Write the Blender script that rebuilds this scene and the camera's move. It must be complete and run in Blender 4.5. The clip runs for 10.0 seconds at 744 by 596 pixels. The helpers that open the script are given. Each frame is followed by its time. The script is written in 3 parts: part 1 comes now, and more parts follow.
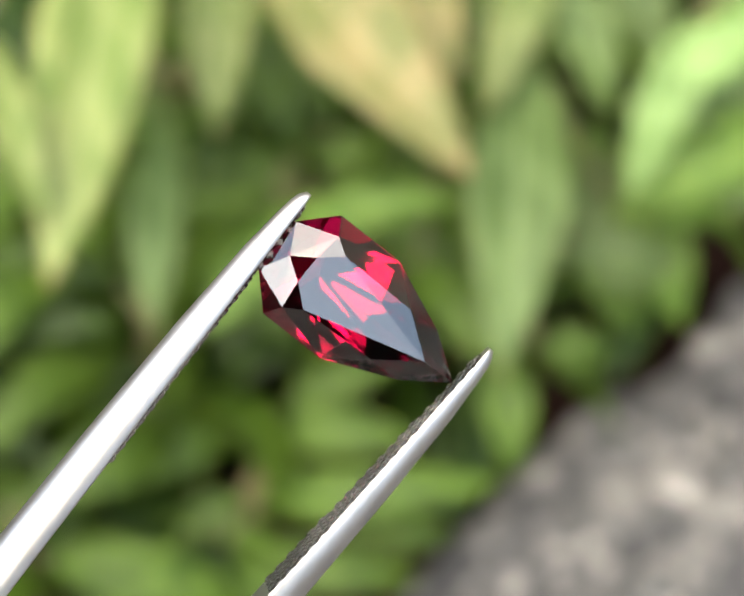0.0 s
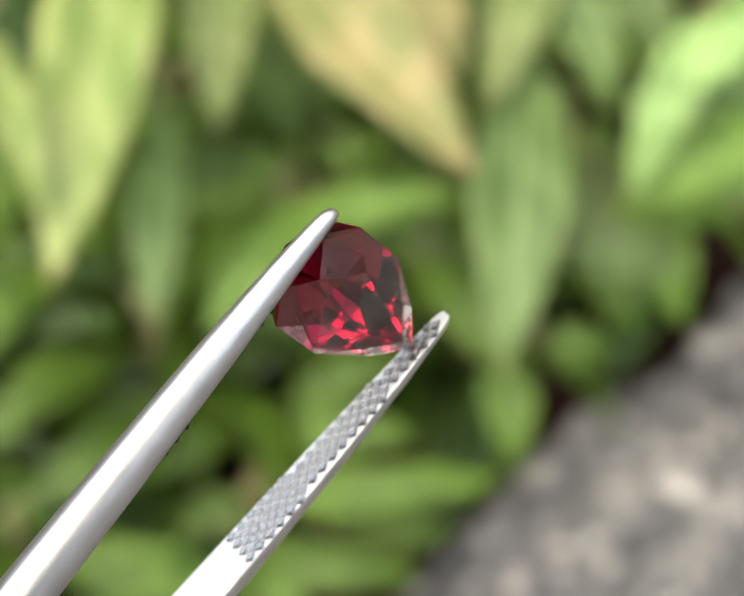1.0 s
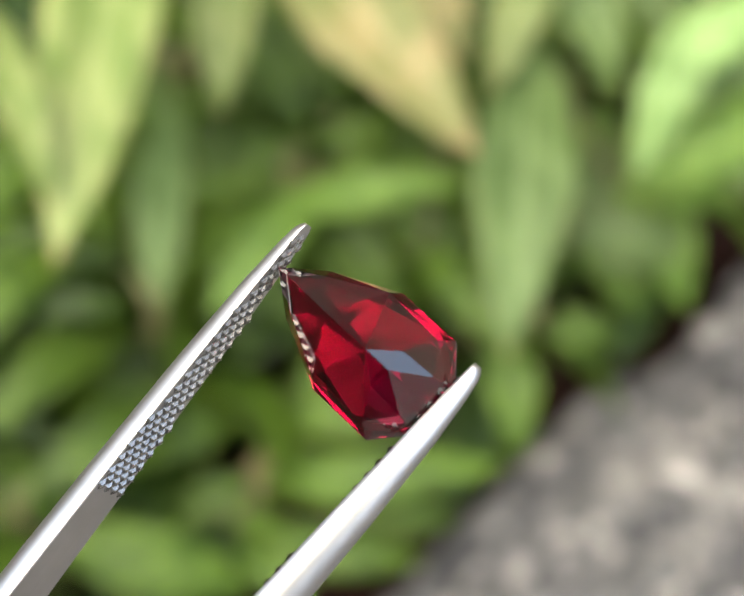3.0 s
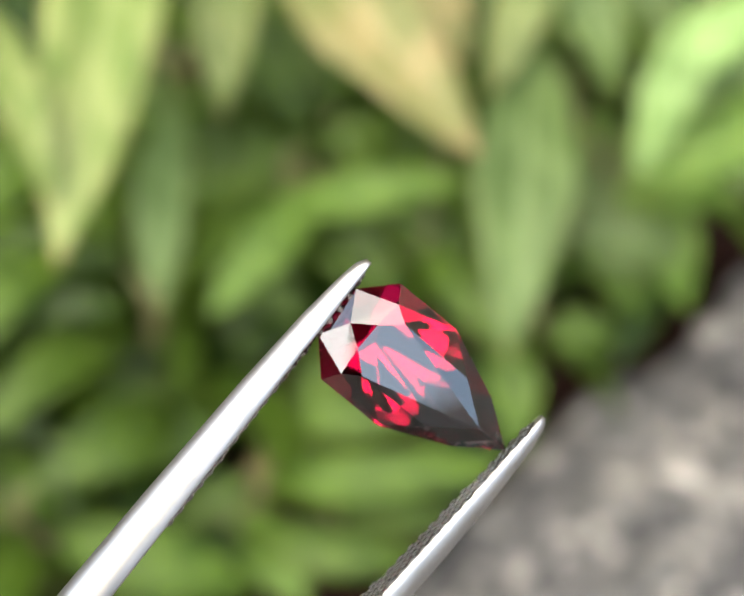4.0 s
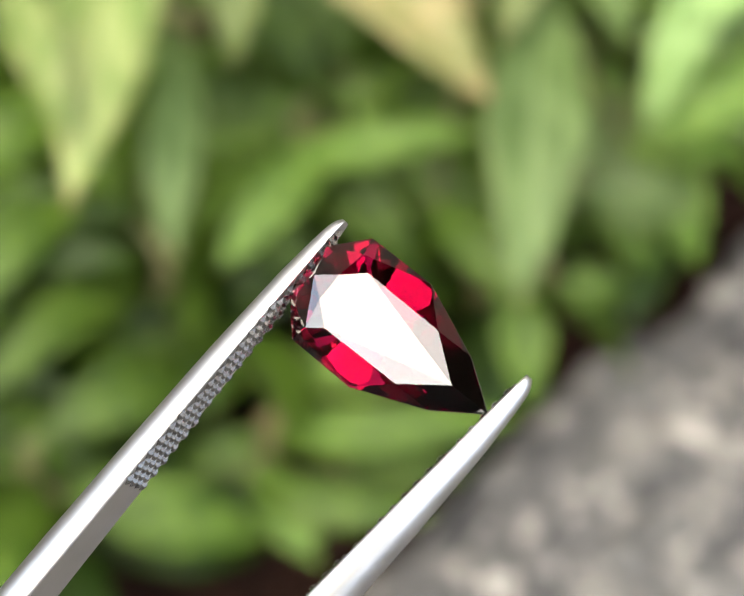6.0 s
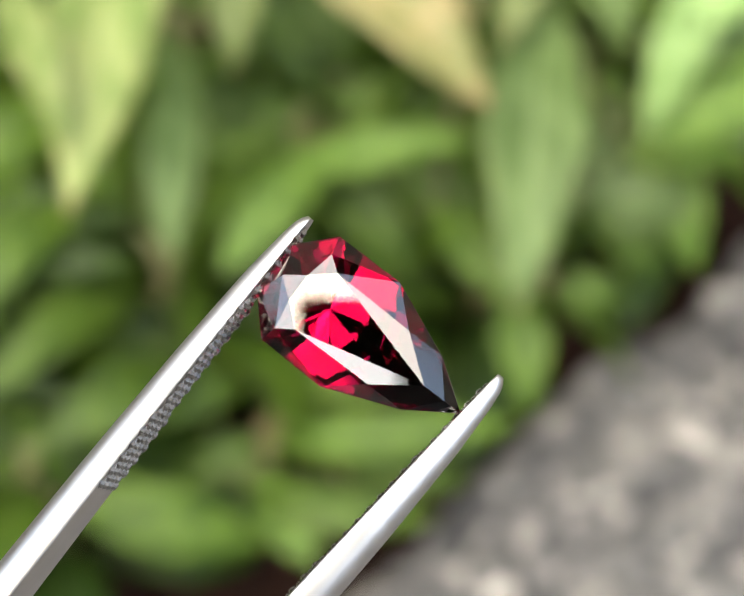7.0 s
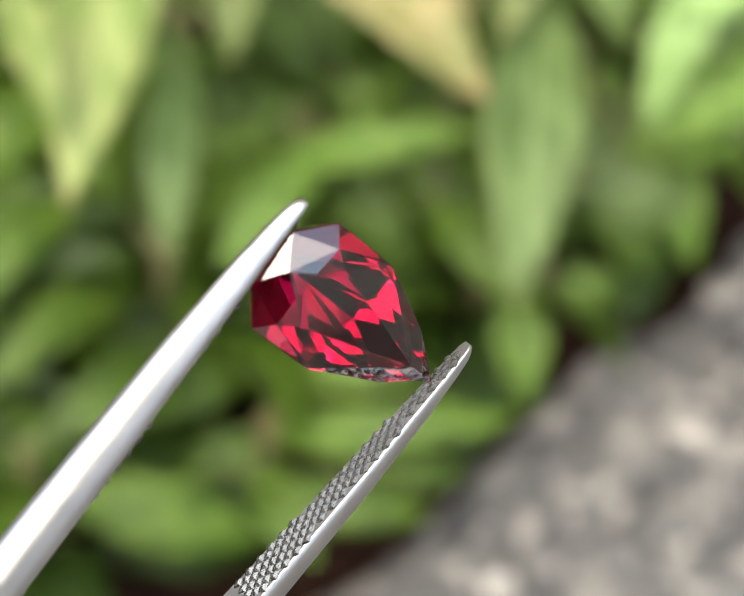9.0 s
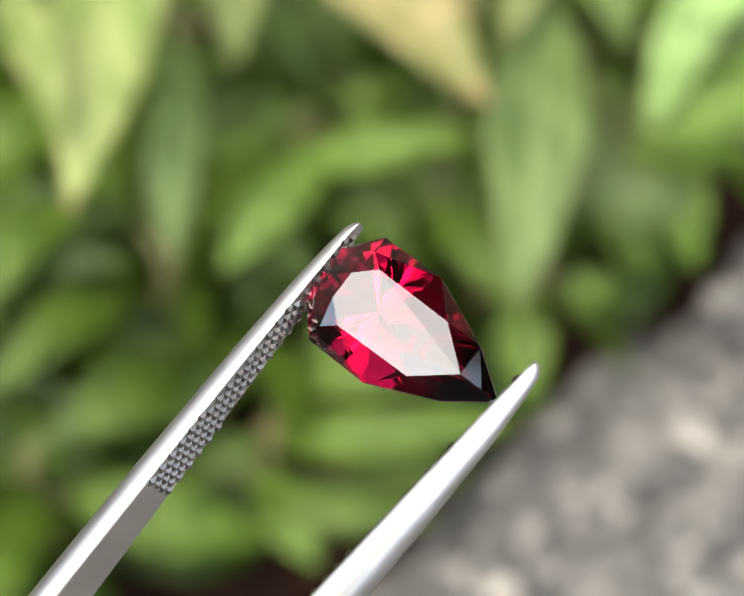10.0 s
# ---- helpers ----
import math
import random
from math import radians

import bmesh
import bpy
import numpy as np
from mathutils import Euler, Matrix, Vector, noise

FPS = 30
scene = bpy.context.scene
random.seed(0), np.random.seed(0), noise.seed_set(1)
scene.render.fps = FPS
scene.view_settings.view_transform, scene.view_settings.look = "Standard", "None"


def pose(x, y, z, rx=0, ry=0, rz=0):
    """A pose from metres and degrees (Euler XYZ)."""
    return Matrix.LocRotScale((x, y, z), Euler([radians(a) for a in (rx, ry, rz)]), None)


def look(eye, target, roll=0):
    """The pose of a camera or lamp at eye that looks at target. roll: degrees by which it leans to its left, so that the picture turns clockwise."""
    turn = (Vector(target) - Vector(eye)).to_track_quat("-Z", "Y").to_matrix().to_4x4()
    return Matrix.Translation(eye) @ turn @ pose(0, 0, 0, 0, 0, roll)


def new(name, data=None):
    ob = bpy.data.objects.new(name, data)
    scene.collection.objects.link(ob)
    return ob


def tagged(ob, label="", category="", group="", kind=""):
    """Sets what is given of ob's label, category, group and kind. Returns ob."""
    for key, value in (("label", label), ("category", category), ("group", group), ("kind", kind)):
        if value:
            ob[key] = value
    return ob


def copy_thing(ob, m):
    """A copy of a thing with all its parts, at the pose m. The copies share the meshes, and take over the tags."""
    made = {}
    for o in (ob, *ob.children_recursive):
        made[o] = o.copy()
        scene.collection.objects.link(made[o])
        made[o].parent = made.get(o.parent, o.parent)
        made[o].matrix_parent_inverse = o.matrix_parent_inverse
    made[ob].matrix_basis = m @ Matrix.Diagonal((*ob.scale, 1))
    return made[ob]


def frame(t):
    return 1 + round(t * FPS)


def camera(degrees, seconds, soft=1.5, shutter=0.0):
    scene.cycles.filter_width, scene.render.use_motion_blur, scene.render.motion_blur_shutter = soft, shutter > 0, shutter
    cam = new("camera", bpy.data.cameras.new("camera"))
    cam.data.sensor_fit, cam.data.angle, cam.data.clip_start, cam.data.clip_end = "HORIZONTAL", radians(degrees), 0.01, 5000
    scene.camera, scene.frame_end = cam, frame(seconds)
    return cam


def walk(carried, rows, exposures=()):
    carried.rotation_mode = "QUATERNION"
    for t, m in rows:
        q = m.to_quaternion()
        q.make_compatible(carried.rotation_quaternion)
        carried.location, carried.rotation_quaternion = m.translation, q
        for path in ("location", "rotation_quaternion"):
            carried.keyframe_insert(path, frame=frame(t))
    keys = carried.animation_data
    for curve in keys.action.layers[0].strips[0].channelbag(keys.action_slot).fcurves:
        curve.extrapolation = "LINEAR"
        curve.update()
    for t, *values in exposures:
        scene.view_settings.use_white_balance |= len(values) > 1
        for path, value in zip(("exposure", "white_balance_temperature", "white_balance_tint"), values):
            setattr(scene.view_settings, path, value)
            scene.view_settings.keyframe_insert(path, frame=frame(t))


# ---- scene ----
cam = camera(24, 10.0, soft=1.2)
cam.data.dof.use_dof = True
cam.data.dof.focus_distance = 0.0855
cam.data.dof.aperture_fstop = cam.data.lens / 1000 / 0.0023     # an entrance pupil of about 2.3 mm
cam.data.dof.aperture_blades = 0
PATH = [
    (0.0, pose(0.00017, -0.28909, 0.34486, 40, 0, 0)),
    (0.5, pose(-0.00068, -0.28992, 0.34416, 40, 0, 0)),
    (1.0, pose(-0.00019, -0.28948, 0.34453, 40, 0, 0)),
    (1.5, pose(0.00064, -0.28925, 0.34473, 40, 0, 0)),
    (2.0, pose(0.00072, -0.29005, 0.34406, 40, 0, 0)),
    (2.5, pose(-0.00067, -0.29185, 0.34254, 40, 0, 0)),
    (4.0, pose(-0.00103, -0.29165, 0.34271, 40, 0, 0)),
    (4.5, pose(-0.00150, -0.29389, 0.34083, 40, 0, 0)),
    (5.0, pose(-0.00236, -0.29716, 0.33809, 40, 0, 0)),
    (5.5, pose(-0.00313, -0.29907, 0.33648, 40, 0, 0)),
    (7.0, pose(-0.00292, -0.29799, 0.33739, 40, 0, 0)),
    (7.5, pose(-0.00310, -0.29780, 0.33755, 40, 0, 0)),
    (8.0, pose(-0.00201, -0.29716, 0.33809, 40, 0, 0)),
    (8.5, pose(-0.00175, -0.29763, 0.33769, 40, 0, 0)),
    (9.0, pose(-0.00267, -0.29881, 0.33670, 40, 0, 0)),
    (9.5, pose(-0.00300, -0.29856, 0.33691, 40, 0, 0)),
    (10.0, pose(-0.00316, -0.29820, 0.33722, 40, 0, 0)),
]
walk(cam, PATH, [(0.0, 3.3, 7750, 2), (10.0, 3.3, 7750, 2)])

# ---- daylight: a high, veiled sun in a white hazy sky ----
SUN_FROM = Vector((-0.25, -0.45, 0.86)).normalized()
sun = new("sun", bpy.data.lights.new("sun", "SUN"))
sun.matrix_world = look(SUN_FROM * 5, (0, 0, 0))
sun.data.energy, sun.data.angle, sun.data.color = 0.66, radians(92.0), (1.0, 0.96, 0.9)
world = bpy.data.worlds.new("sky")
scene.world = world
world.use_nodes = True
sky = world.node_tree.nodes.new("ShaderNodeTexSky")
sky.sky_type, sky.sun_disc = "NISHITA", False
sky.sun_elevation = math.asin(SUN_FROM.z)
sky.sun_rotation = math.atan2(SUN_FROM.x, SUN_FROM.y)
sky.air_density, sky.dust_density, sky.ozone_density = 0.8, 2.0, 0.4
world.node_tree.links.new(sky.outputs["Color"], world.node_tree.nodes["Background"].inputs["Color"])
world.node_tree.nodes["Background"].inputs["Strength"].default_value = 0.14

# the straight edge of the path: a spot on it, the way along it, the way in from it
EDGE_AT, ALONG, INWARD = (0.0527, -0.0409), (0.7142, 0.6999), (0.6999, -0.7142)
# bare gaps between the plants: place and radius
GAPS = [(0.017, -0.063, 0.020), (0.040, -0.021, 0.012), (-0.047, -0.049, 0.014), (-0.028, 0.042, 0.016)]



# ---- materials ----
def material(name):
    m = bpy.data.materials.new(name)
    m.use_nodes = True
    return m, m.node_tree.nodes, m.node_tree.links, m.node_tree.nodes["Principled BSDF"]


def mixed(nodes, links, factor, a, b):
    """A colour mix of two colours (tuples or sockets)."""
    n = nodes.new("ShaderNodeMix")
    n.data_type = "RGBA"
    links.new(factor, n.inputs["Factor"])
    for key, value in (("A", a), ("B", b)):
        socket = [s for s in n.inputs if s.name == key and s.type == "RGBA"][0]
        if isinstance(value, tuple):
            socket.default_value = (*value, 1)
        else:
            links.new(value, socket)
    return [s for s in n.outputs if s.type == "RGBA"][0]


def grain(nodes, links, scale, detail=4.0, low=0.35, high=0.65, space="Object"):
    """A noise in metres, spread over 0 to 1."""
    tc = nodes.new("ShaderNodeTexCoord")
    n = nodes.new("ShaderNodeTexNoise")
    n.inputs["Scale"].default_value, n.inputs["Detail"].default_value = scale, detail
    links.new(tc.outputs[space], n.inputs["Vector"])
    r = nodes.new("ShaderNodeMapRange")
    r.inputs["From Min"].default_value, r.inputs["From Max"].default_value = low, high
    links.new(n.outputs["Fac"], r.inputs["Value"])
    return r.outputs["Result"]


def bumped(nodes, links, bsdf, height, strength, distance):
    b = nodes.new("ShaderNodeBump")
    b.inputs["Strength"].default_value, b.inputs["Distance"].default_value = strength, distance
    links.new(height, b.inputs["Height"])
    links.new(b.outputs["Normal"], bsdf.inputs["Normal"])


def leaf_material(name, young, old, edge, rough=0.5, through_light=0.4):
    """Leaf skin: two greens in patches, a paler midrib and veins, a dry margin, some light passing through."""
    m, nodes, links, bsdf = material(name)
    info = nodes.new("ShaderNodeObjectInfo")
    patches = grain(nodes, links, 5, 4, 0.4, 0.6, "Generated")
    base = mixed(nodes, links, patches, young, old)
    vary = nodes.new("ShaderNodeHueSaturation")
    links.new(base, vary.inputs["Color"])
    wobble = nodes.new("ShaderNodeMapRange")
    wobble.inputs["To Min"].default_value, wobble.inputs["To Max"].default_value = 0.82, 1.2
    links.new(info.outputs["Random"], wobble.inputs["Value"])
    links.new(wobble.outputs["Result"], vary.inputs["Value"])
    uv = nodes.new("ShaderNodeUVMap")
    sep = nodes.new("ShaderNodeSeparateXYZ")
    links.new(uv.outputs["UV"], sep.inputs["Vector"])
    rib = nodes.new("ShaderNodeMapRange")
    rib.inputs["From Min"].default_value, rib.inputs["From Max"].default_value = 0.08, 0.0
    links.new(sep.outputs["X"], rib.inputs["Value"])
    ribbed = mixed(nodes, links, rib.outputs["Result"], vary.outputs["Color"], tuple(min(1, c * 1.25 + 0.02) for c in young))
    rim = nodes.new("ShaderNodeMapRange")
    rim.inputs["From Min"].default_value, rim.inputs["From Max"].default_value = 0.78, 1.0
    links.new(sep.outputs["Y"], rim.inputs["Value"])
    final = mixed(nodes, links, rim.outputs["Result"], ribbed, edge)
    links.new(final, bsdf.inputs["Base Color"])
    bsdf.inputs["Roughness"].default_value = rough
    bsdf.inputs["Specular IOR Level"].default_value = 0.25
    fine = grain(nodes, links, 900, 2, 0.2, 0.8)
    bumped(nodes, links, bsdf, fine, 0.25, 0.0004)
    glow = nodes.new("ShaderNodeBsdfTranslucent")
    links.new(final, glow.inputs["Color"])
    both = nodes.new("ShaderNodeMixShader")
    both.inputs["Fac"].default_value = through_light
    links.new(bsdf.outputs["BSDF"], both.inputs[1])
    links.new(glow.outputs["BSDF"], both.inputs[2])
    links.new(both.outputs["Shader"], nodes["Material Output"].inputs["Surface"])
    return m


GREEN = leaf_material("leaf_green", (0.0594, 0.109, 0.0116), (0.0253, 0.0561, 0.00528), (0.0517, 0.0803, 0.0099))
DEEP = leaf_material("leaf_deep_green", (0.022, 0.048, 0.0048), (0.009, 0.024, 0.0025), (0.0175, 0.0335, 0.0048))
MID = leaf_material("leaf_mid_green", (0.113, 0.198, 0.0358), (0.055, 0.113, 0.0147), (0.108, 0.156, 0.0307))
LIGHT = leaf_material("leaf_light_green", (0.215, 0.332, 0.12), (0.108, 0.198, 0.0533), (0.198, 0.26, 0.104))
PALE = leaf_material("leaf_pale_green", (0.107, 0.165, 0.0575), (0.0587, 0.103, 0.0269), (0.152, 0.144, 0.0525))
CREAM = leaf_material("leaf_pale_yellow_green", (0.185, 0.226, 0.0832), (0.0962, 0.146, 0.039), (0.227, 0.182, 0.0858))
TAN = leaf_material("leaf_yellowing", (0.231, 0.195, 0.0884), (0.127, 0.143, 0.0481), (0.26, 0.169, 0.0962))


def stem_material():
    m, nodes, links, bsdf = material("plant_stem")
    links.new(mixed(nodes, links, grain(nodes, links, 120), (0.06, 0.085, 0.02), (0.085, 0.058, 0.03)), bsdf.inputs["Base Color"])
    bsdf.inputs["Roughness"].default_value = 0.6
    return m


def soil_material():
    m, nodes, links, bsdf = material("damp_soil")
    crumbs = grain(nodes, links, 260, 6)
    patches = grain(nodes, links, 14, 3)
    dark = mixed(nodes, links, crumbs, (0.008, 0.004, 0.003), (0.022, 0.009, 0.006))
    links.new(mixed(nodes, links, patches, dark, (0.015, 0.006, 0.0045)), bsdf.inputs["Base Color"])
    bsdf.inputs["Roughness"].default_value = 0.95
    bsdf.inputs["Specular IOR Level"].default_value = 0.1
    bumped(nodes, links, bsdf, crumbs, 0.8, 0.004)
    return m


def paving_material():
    """Worn grey concrete with pale and dark aggregate showing."""
    m, nodes, links, bsdf = material("worn_paving")
    big = grain(nodes, links, 150, 3, 0.45, 0.6)
    small = grain(nodes, links, 320, 5, 0.4, 0.6)
    stain = grain(nodes, links, 75, 2, 0.42, 0.58)
    grey = mixed(nodes, links, small, (0.0268, 0.0281, 0.0317), (0.0549, 0.0549, 0.0586))
    pale = mixed(nodes, links, small, (0.116, 0.112, 0.11), (0.232, 0.222, 0.212))
    spots = mixed(nodes, links, big, grey, pale)
    links.new(mixed(nodes, links, stain, mixed(nodes, links, big, (0.0207, 0.022, 0.0256), (0.0732, 0.0732, 0.0756)), spots), bsdf.inputs["Base Color"])
    bsdf.inputs["Roughness"].default_value = 0.85
    bumped(nodes, links, bsdf, small, 0.6, 0.002)
    return m


def pebble_material():
    m, nodes, links, bsdf = material("aggregate_stone")
    geo = nodes.new("ShaderNodeNewGeometry")
    ramp = nodes.new("ShaderNodeValToRGB")
    stops = ((0.0, (0.012, 0.0126, 0.0144)), (0.45, (0.042, 0.042, 0.0438)), (0.75, (0.126, 0.12, 0.114)), (1.0, (0.46, 0.43, 0.405)))
    ramp.color_ramp.elements[0].color = (*stops[0][1], 1)
    ramp.color_ramp.elements[1].color = (*stops[3][1], 1)
    for at, c in stops[1:3]:
        ramp.color_ramp.elements.new(at).color = (*c, 1)
    links.new(geo.outputs["Random Per Island"], ramp.inputs["Fac"])
    links.new(mixed(nodes, links, grain(nodes, links, 700), ramp.outputs["Color"], (0.072, 0.072, 0.0708)), bsdf.inputs["Base Color"])
    bsdf.inputs["Roughness"].default_value = 0.7
    return m


def steel_material(name, rough, streaks, bright=1.0):
    """Brushed stainless steel, finely scratched along its length."""
    m, nodes, links, bsdf = material(name)
    tc = nodes.new("ShaderNodeTexCoord")
    mp = nodes.new("ShaderNodeMapping")
    mp.inputs["Scale"].default_value = (150, 6000, 6000)
    links.new(tc.outputs["Object"], mp.inputs["Vector"])
    n = nodes.new("ShaderNodeTexNoise")
    n.inputs["Scale"].default_value, n.inputs["Detail"].default_value = 1.0, 5.0
    links.new(mp.outputs["Vector"], n.inputs["Vector"])
    r = nodes.new("ShaderNodeMapRange")
    r.inputs["To Min"].default_value, r.inputs["To Max"].default_value = rough - 0.05, rough + 0.08
    links.new(n.outputs["Fac"], r.inputs["Value"])
    links.new(r.outputs["Result"], bsdf.inputs["Roughness"])
    smudge = grain(nodes, links, 400, 3)
    links.new(mixed(nodes, links, smudge, tuple(bright * c for c in (0.9, 0.875, 0.865)), tuple(bright * c for c in (0.82, 0.80, 0.785))), bsdf.inputs["Base Color"])
    bsdf.inputs["Metallic"].default_value = 1.0
    bumped(nodes, links, bsdf, n.outputs["Fac"], streaks, 0.00002)
    return m


def gem_material():
    """Red garnet: clear, strongly coloured within, with a glassy polish."""
    m, nodes, links, bsdf = material("red_garnet")
    bsdf.inputs["Base Color"].default_value = (0.17, 0.0006, 0.0115, 1)
    bsdf.inputs["Roughness"].default_value = 0.0
    bsdf.inputs["IOR"].default_value = 1.77
    bsdf.inputs["Transmission Weight"].default_value = 1.0
    bsdf.inputs["Coat Weight"].default_value = 0.03      # the hard, mirror-like polish
    bsdf.inputs["Coat Roughness"].default_value = 0.0
    bsdf.inputs["Coat IOR"].default_value = 2.1
    return m


def wall_material(name, dark, light):
    m, nodes, links, bsdf = material(name)
    links.new(mixed(nodes, links, grain(nodes, links, 6), dark, light), bsdf.inputs["Base Color"])
    bsdf.inputs["Roughness"].default_value = 0.9
    bumped(nodes, links, bsdf, grain(nodes, links, 90), 0.5, 0.004)
    return m


WALL = wall_material("unseen_wall_brown", (0.1, 0.085, 0.07), (0.15, 0.13, 0.11))
BOUNCE = wall_material("pale_bounce", (0.56, 0.53, 0.5), (0.7, 0.67, 0.63))
STEM, SOIL, PAVING, PEBBLE = stem_material(), soil_material(), paving_material(), pebble_material()
STEEL, STEEL_GRIP = steel_material("satin_steel", 0.41, 0.12, 0.53), steel_material("knurled_steel", 0.25, 0.05, 0.4)
GARNET = gem_material()


def phone_material(name, tone, rough):
    m, nodes, links, bsdf = material(name)
    links.new(mixed(nodes, links, grain(nodes, links, 60), (tone, tone, tone * 1.05), (tone * 1.6, tone * 1.6, tone * 1.6)), bsdf.inputs["Base Color"])
    bsdf.inputs["Roughness"].default_value = rough
    return m


PHONE_BODY, PHONE_GLASS = phone_material("phone_case", 0.012, 0.6), phone_material("phone_glass", 0.008, 0.1)


# ---- mesh helpers ----
def part(name, bm, mat, parent=None, label=""):
    """Links a bmesh as one mesh object under a thing or a part."""
    me = bpy.data.meshes.new(name)
    bm.normal_update()
    bm.to_mesh(me)
    bm.free()
    me.materials.append(mat)
    ob = new(name, me)
    ob.parent = parent
    return tagged(ob, label)


def tube(bm, points, radii, sides=7):
    """A tapered tube along points."""
    rings = []
    for i, p in enumerate(points):
        d = (points[min(i + 1, len(points) - 1)] - points[max(i - 1, 0)]).normalized()
        side = d.cross(Vector((0.3, 1, 0.2))).normalized()
        up = side.cross(d)
        rings.append([bm.verts.new(p + radii[i] * (math.cos(a) * side + math.sin(a) * up))
                      for a in [2 * math.pi * k / sides for k in range(sides)]])
    for a, b in zip(rings, rings[1:]):
        for k in range(sides):
            bm.faces.new((a[k], a[(k + 1) % sides], b[(k + 1) % sides], b[k])).smooth = True
    bm.faces.new(rings[0][::-1])
    bm.faces.new(rings[-1])


# ---- ground ----
def soil_ground():
    """One sheet to the horizon, crumbly near the plants."""
    bm = bmesh.new()
    marks = [-3000, -300, -40, -8, -2, -0.9] + [-0.6 + 0.02 * k for k in range(61)] + [0.9, 2, 8, 40, 300, 3000]
    grid = []
    for y in marks:
        row = []
        for x in marks:
            z = 0.0
            if abs(x) < 0.7 and abs(y) < 0.7:
                z = 0.008 * noise.noise((x * 14, y * 14, 0)) + 0.004 * noise.noise((x * 50, y * 50, 3))
            row.append(bm.verts.new((x, y, z)))
        grid.append(row)
    for i in range(len(marks) - 1):
        for j in range(len(marks) - 1):
            bm.faces.new((grid[i][j], grid[i][j + 1], grid[i + 1][j + 1], grid[i + 1][j])).smooth = True
    return tagged(part("ground", bm, SOIL), "dark reddish-brown damp garden soil", "soil", kind="structure")


def unseen_wall(name, s, w, along, height=0.72, across=False, mat=None, label="plain brown wall with a coping, added out of view to block low sky"):
    """A plain wall with a coping, added out of view to close the yard and shape reflections, along the path or across
    it.
    """
    bm = bmesh.new()
    x, y = (along, 0.2)
    bmesh.ops.create_cube(bm, size=1, matrix=Matrix.Translation((0, 0, height / 2 - 0.05)) @ Matrix.Diagonal((x, y, height, 1)))
    bmesh.ops.create_cube(bm, size=1, matrix=Matrix.Translation((0, 0, height)) @ Matrix.Diagonal((x, y + 0.06, 0.06, 1)))
    bmesh.ops.bevel(bm, geom=bm.edges[:], offset=0.012, segments=2, affect="EDGES")
    ob = part(name, bm, mat or WALL)
    ob.location = (*paving_at(s, w), 0)
    ob.rotation_euler.z = math.atan2(ALONG[1], ALONG[0]) + (math.pi / 2 if across else 0)
    return tagged(ob, label, "wall", kind="structure")


def sky_block():
    """A plain slab out of view over the corner of the two tall walls, added to block the northern sky."""
    bm = bmesh.new()
    plan = ((-1.78, 0.36), (1.0, 0.33), (1.35, -0.15), (2.9, -0.75), (0.11, 2.42))
    n = len(plan)
    low, high = [[bm.verts.new((x, y, z)) for x, y in plan] for z in (3.032, 3.16)]
    bm.faces.new(low[::-1])
    bm.faces.new(high)
    for k in range(n):
        bm.faces.new((low[k], low[(k + 1) % n], high[(k + 1) % n], high[k]))
    return tagged(part("sky_block_slab", bm, WALL), "plain brown slab on tall walls, added out of view to block the northern sky", "roof", kind="structure")


def paving_at(s, w):
    """A spot of the paving: s metres along its edge, w metres in from it."""
    return EDGE_AT[0] + s * ALONG[0] + w * INWARD[0], EDGE_AT[1] + s * ALONG[1] + w * INWARD[1]


def paving():
    """The edge of a worn grey path beside the bed: a thick slab with a ragged edge and a rough top."""
    bm = bmesh.new()
    ss = [-1.5, -1.1, -0.7] + [-0.45 + 0.009 * k for k in range(101)] + [0.7, 1.1, 1.5]
    ws = [0.0, 0.002] + [0.006 + 0.009 * k for k in range(56)] + [0.8, 1.25]
    rows = []
    for s in ss:
        ragged = 0.008 * noise.noise((s * 22, 5, 0)) + 0.004 * noise.noise((s * 80, 9, 0))
        row = []
        for i, w in enumerate(ws):
            x, y = paving_at(s, w + ragged * max(0, 1 - w * 8))
            z = -0.02 if i == 0 else 0.014 + 0.0035 * noise.noise((x * 35, y * 35, 1)) + 0.0022 * noise.noise((x * 110, y * 110, 2))
            row.append(bm.verts.new((x, y, z - (0.005 if i == 1 else 0))))
        rows.append(row)
    for a, b in zip(rows, rows[1:]):
        for k in range(len(ws) - 1):
            bm.faces.new((a[k], b[k], b[k + 1], a[k + 1])).smooth = True
    return tagged(part("pavement", bm, PAVING), "worn grey concrete path with pale stone specks", "path", kind="structure")


